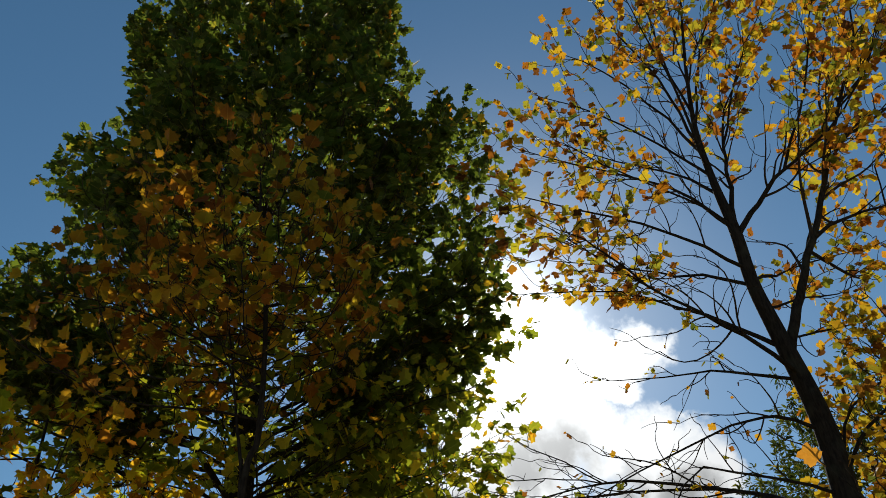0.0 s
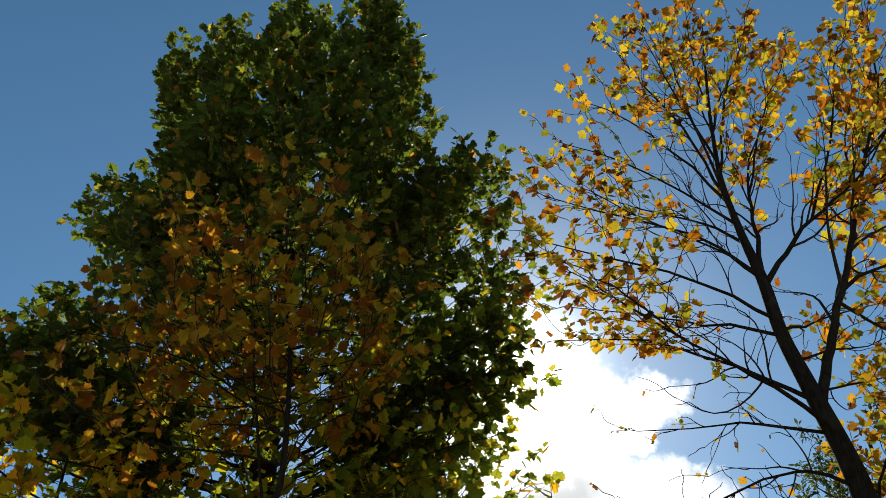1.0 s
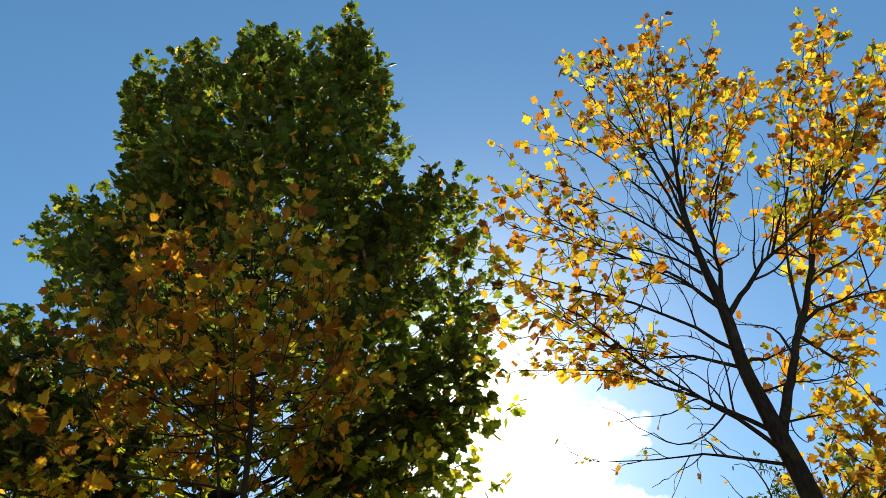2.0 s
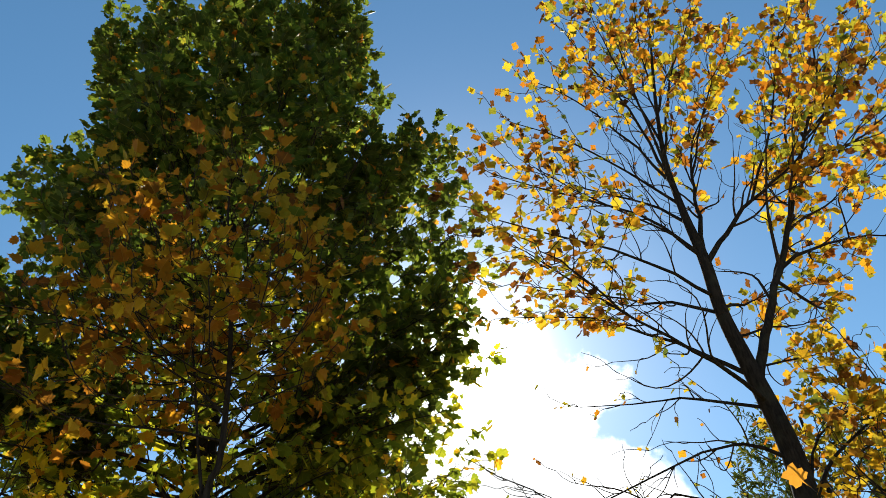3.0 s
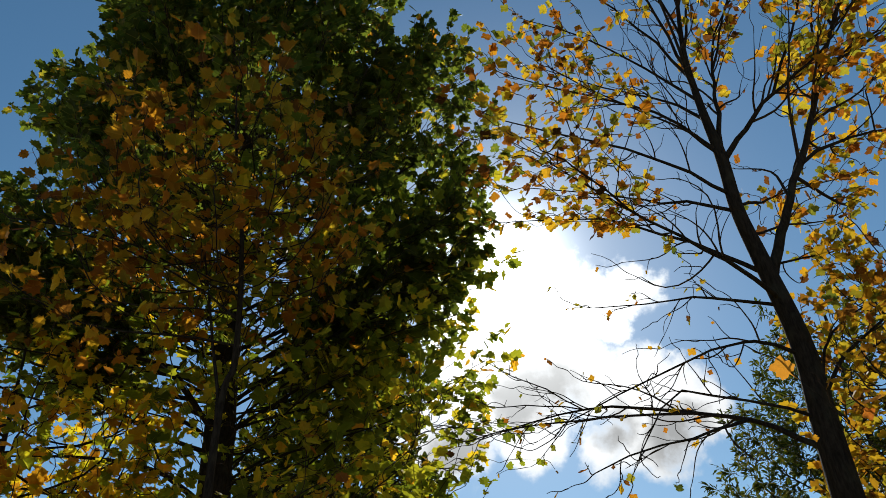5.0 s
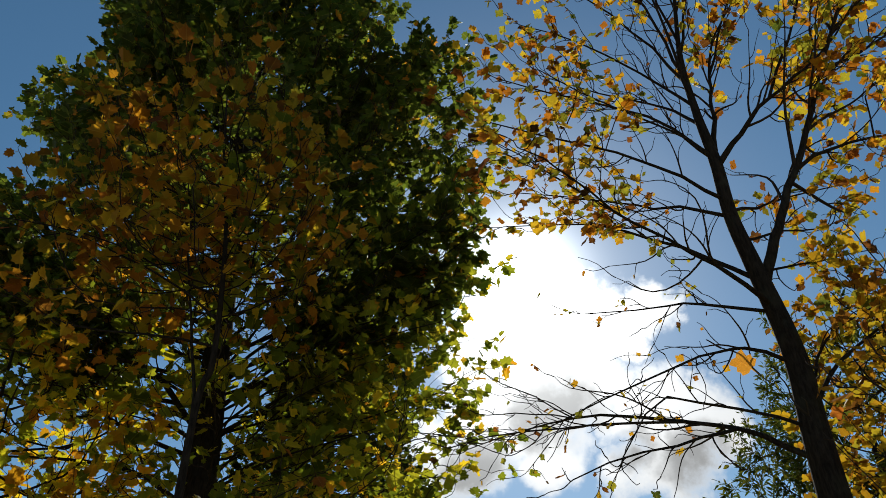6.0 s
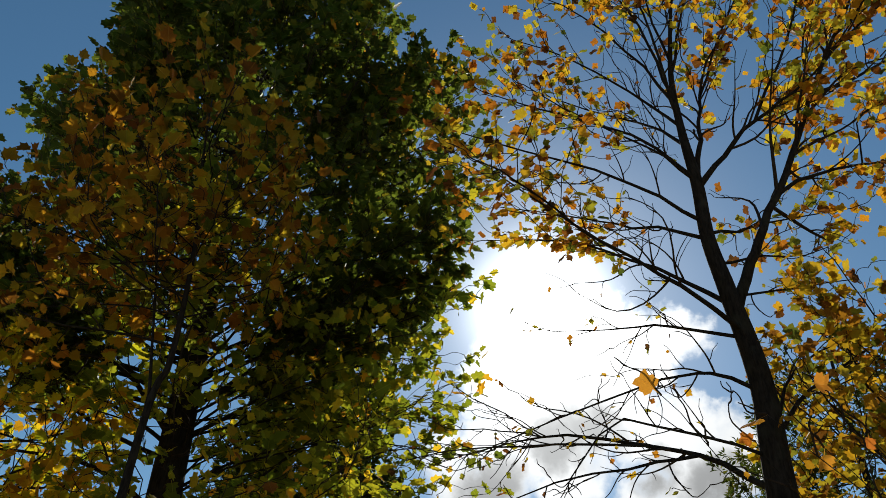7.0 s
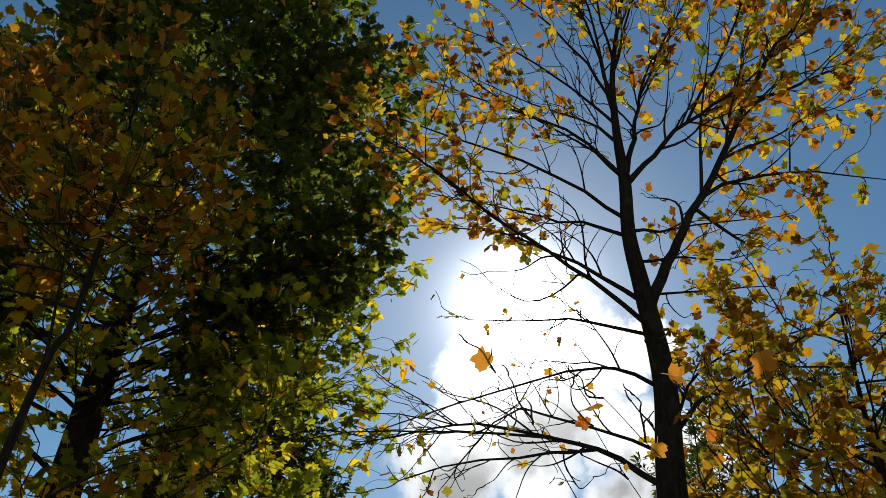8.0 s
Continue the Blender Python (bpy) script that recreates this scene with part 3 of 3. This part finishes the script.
# tufts at the ends of the side boughs
for x, y, z in ((-0.2, 6.8, 10.0), (0.45, 6.9, 9.3), (0.62, 6.7, 9.2), (0.55, 7.0, 8.9), (0.82, 6.8, 8.75), (0.6, 6.8, 8.2), (0.75, 6.9, 7.85), (0.8, 6.8, 7.35), (0.65, 6.7, 6.9), (0.55, 6.8, 6.3), (0.6, 6.8, 5.95), (0.35, 6.6, 5.7),
                (0.25, 6.3, 6.2), (0.5, 6.4, 6.5), (0.3, 6.6, 5.9), (0.65, 6.5, 6.2), (0.1, 6.2, 6.6),
                (-4.2, 6.9, 8.4), (-4.15, 6.8, 8.8), (-3.95, 6.9, 9.05), (-3.65, 6.9, 9.4), (-3.4, 6.8, 9.5), (-3.85, 6.8, 7.95), (-3.8, 6.9, 7.5), (-3.9, 6.7, 8.2), (-3.4, 6.9, 10.0), (-3.5, 6.9, 10.6),
                (-4.2, 6.8, 6.8), (-4.6, 6.7, 6.6), (-4.9, 6.6, 6.3), (-4.5, 6.5, 6.5), (-4.9, 6.6, 6.0), (-4.4, 6.4, 6.1), (-4.8, 6.9, 6.2), (-4.3, 6.3, 5.8), (-3.9, 6.5, 6.8), (-4.0, 6.4, 6.4), (-3.7, 6.3, 6.5), (-3.6, 6.4, 6.0), (-4.3, 6.5, 5.5), (-3.9, 6.2, 5.6)):
    green.limb(z - 1.3, (x, y, z), arch=-0.1, **(SIDE if x > 0.7 else TUFT))
green.tint = PALE
for z0, x, y, z in ((3.8, 0.4, 6.6, 4.6), (3.4, -0.3, 7.6, 3.9), (4.2, 0.45, 7.4, 5.0), (4.6, 0.65, 6.6, 5.7), (4.4, 0.3, 6.1, 5.0),
                    (3.9, -0.4, 6.2, 4.6), (5.0, 0.6, 6.1, 6.3), (4.0, -0.8, 7.8, 4.8), (5.2, 0.7, 7.2, 6.0), (3.6, -1.2, 8.2, 4.4), (4.3, -3.0, 6.2, 4.6),
                    (4.4, 0.5, 7.9, 5.2), (3.9, 0.65, 7.8, 4.7), (4.8, 0.4, 7.7, 5.6), (3.4, 0.6, 7.3, 4.5), (3.1, 0.4, 7.5, 3.8),
                    (3.3, 0.55, 7.6, 4.2), (3.6, 0.55, 7.0, 4.9), (4.3, 0.5, 7.2, 5.4)):
    green.limb(z0, (x, y, z), arch=0.1, thick=0.7, leafy=0.85, gap=0.19, reach=0.32, wobble=0.06)
# two dark boughs that cross before the yellowing leaves
green.limb(4.35, (-3.3, 5.8, 4.75), via=[(-2.1, 6.35, 4.78), (-2.6, 6.0, 4.68)], thick=1.7, leafy=0.35, gap=0.3)
green.limb(3.7, (-3.5, 5.9, 3.9), via=[(-2.2, 6.5, 3.95), (-2.8, 6.2, 4.0)], thick=1.6, leafy=0.35, gap=0.3)
green.finish(BROAD, GREEN, 0.094)

# the smaller russet tree before it
russet = Tree("russet_tree", "young maple in russet and orange leaf before a green tree", "tree", (-1.22, 5.0, 0), 8)
russet.bent_trunk([(-1.22, 5.0, 0, 0.055), (-1.22, 5.0, 3.5, 0.026), (-1.15, 5.0, 4.1, 0.022), (-1.2, 5.0, 5.1, 0.017), (-1.33, 5.0, 6.0, 0.011), (-1.4, 5.0, 6.7, 0.006)], 10)


def russet_radius(z, az):
    out = np.interp(z, (4.2, 5.2, 6.0, 6.6), (0.75, 0.8, 0.75, 0.5) if math.cos(az) > 0 else (1.3, 1.25, 1.0, 0.75))
    return 1 / math.hypot(math.cos(az) / out, math.sin(az) / 0.75)


crown(russet, 4.85, 6.4, russet_radius, 38, rise=0.4, thick=0.55, leafy=0.8, gap=0.17, twig_gap=0.14, wobble=0.07, reach=0.32)
russet.limb(3.5, (-1.6, 5.0, 5.95), via=[(-1.42, 5.0, 4.5)], thick=1.0, leafy=0.7, bare=0.5)
for x, y, z in ((-2.6, 5.0, 5.2), (-3.0, 5.0, 5.4), (-3.1, 5.1, 5.0)):
    russet.limb(z - 0.8, (x, y, z), arch=0.1, thick=0.8, leafy=0.42, gap=0.18, reach=0.34, wobble=0.07)
russet.limb(2.6, (-0.6, 5.5, 3.4), arch=0.1, leafy=0.7, gap=0.18)
russet.tint, russet.leaf_scale = YELLOW, 1.35
for x, y, z in ((-0.6, 5.5, 3.46), (-0.5, 5.52, 3.5), (-0.24, 5.5, 3.36), (-0.16, 5.5, 3.3)):
    russet.bear(np.array((x, y, z)) - russet.foot, np.array((0.2, -0.2, -0.3)))
russet.finish(MAPLE, RUSSET, 0.09)

# a maple beyond, turning yellow
lime = Tree("lime_green_maple", "maple turning from lime green to yellow beside a green tree", "tree", (-3.3, 6.3, 0), 17)
lime.trunk((-3.3, 6.3, 5.0), 0.08, 0.01, 0.01)
crown(lime, 2.7, 5.1, lambda z, az: np.interp(z, (2.5, 3.8, 5.0), (1.4, 1.35, 0.95)), 44, rise=0.35, leafy=1.5, gap=0.17, wobble=0.06)
lime.finish(MAPLE, LIME, 0.092)

# the yellow tree past the golden one
yellow = Tree("yellow_tree", "yellow-leaved young tree beside a golden tree", "tree", (4.35, 5.5, 0), 21)
yellow.trunk((4.4, 5.5, 5.0), 0.06, 0.01, 0.01)
crown(yellow, 2.6, 5.3, lambda z, az: np.interp(z, (2, 4, 5.3), (1.4, 1.35, 0.75)), 48, rise=0.5, leafy=2.1, gap=0.18)
yellow.finish(TULIP, YELLOW, 0.068)

# a low maple by the path, of which single leaves reach in
near = Tree("path_maple", "low maple with few large orange leaves by the path", "tree", (3.0, 2.4, 0), 33)
near.trunk((3.05, 2.4, 2.3), 0.03, 0.006, 0.01)
for x, y, z in ((1.47, 2.78, 2.72), (1.86, 2.9, 2.72), (1.84, 3.0, 2.66), (2.05, 2.95, 2.62), (2.15, 3.15, 2.98), (2.3, 3.1, 2.75), (2.25, 2.9, 2.5), (2.5, 3.0, 2.9)):
    stalk, _ = near.limb(1.3, (x, y, z), via=[(x + 0.5, y - 0.15, z - 0.75), (x + 0.14, y, z - 0.2)], thick=0.22, tip=0.0014, wobble=0.02, leafy=0.0, gap=0.5, reach=0.06, twig_gap=0.3, twig=0.06, bare=0.7)
    near.bear(stalk[-1], np.array((-0.6, 0.1, 0.0)))
near.finish(TULIP, ORANGE, 0.07, hang=0.15, face=(0.1, -1.6, -0.9))

# trees farther off
dark = Tree("dark_tree", "dense dark green small-leaved tree behind a green tree", "tree", (-1.05, 10.0, 0), 41)
dark.trunk((-1.0, 10.0, 6.7), 0.09, 0.02, 0.008)
crown(dark, 2.8, 6.5, lambda z, az: np.interp(z, (2.8, 5.2, 6.6), (1.2, 1.05, 0.5)), 72, rise=0.2, leafy=6.5, gap=0.13)
dark.finish(OVATE, OLIVE, 0.08, near=60)
ash = Tree("ash_tree", "olive green small-leaved tree behind a golden tree", "tree", (5.7, 9.6, 0), 42)
ash.trunk((5.7, 9.6, 6.9), 0.12, 0.02, 0.008)
crown(ash, 2.2, 6.7, lambda z, az: np.interp(z, (1.5, 5, 7.0), (2.0, 1.75, 0.6)), 64, rise=0.4, leafy=6.0, gap=0.15)
ash.finish(NARROW, OLIVE, 0.074, near=60)
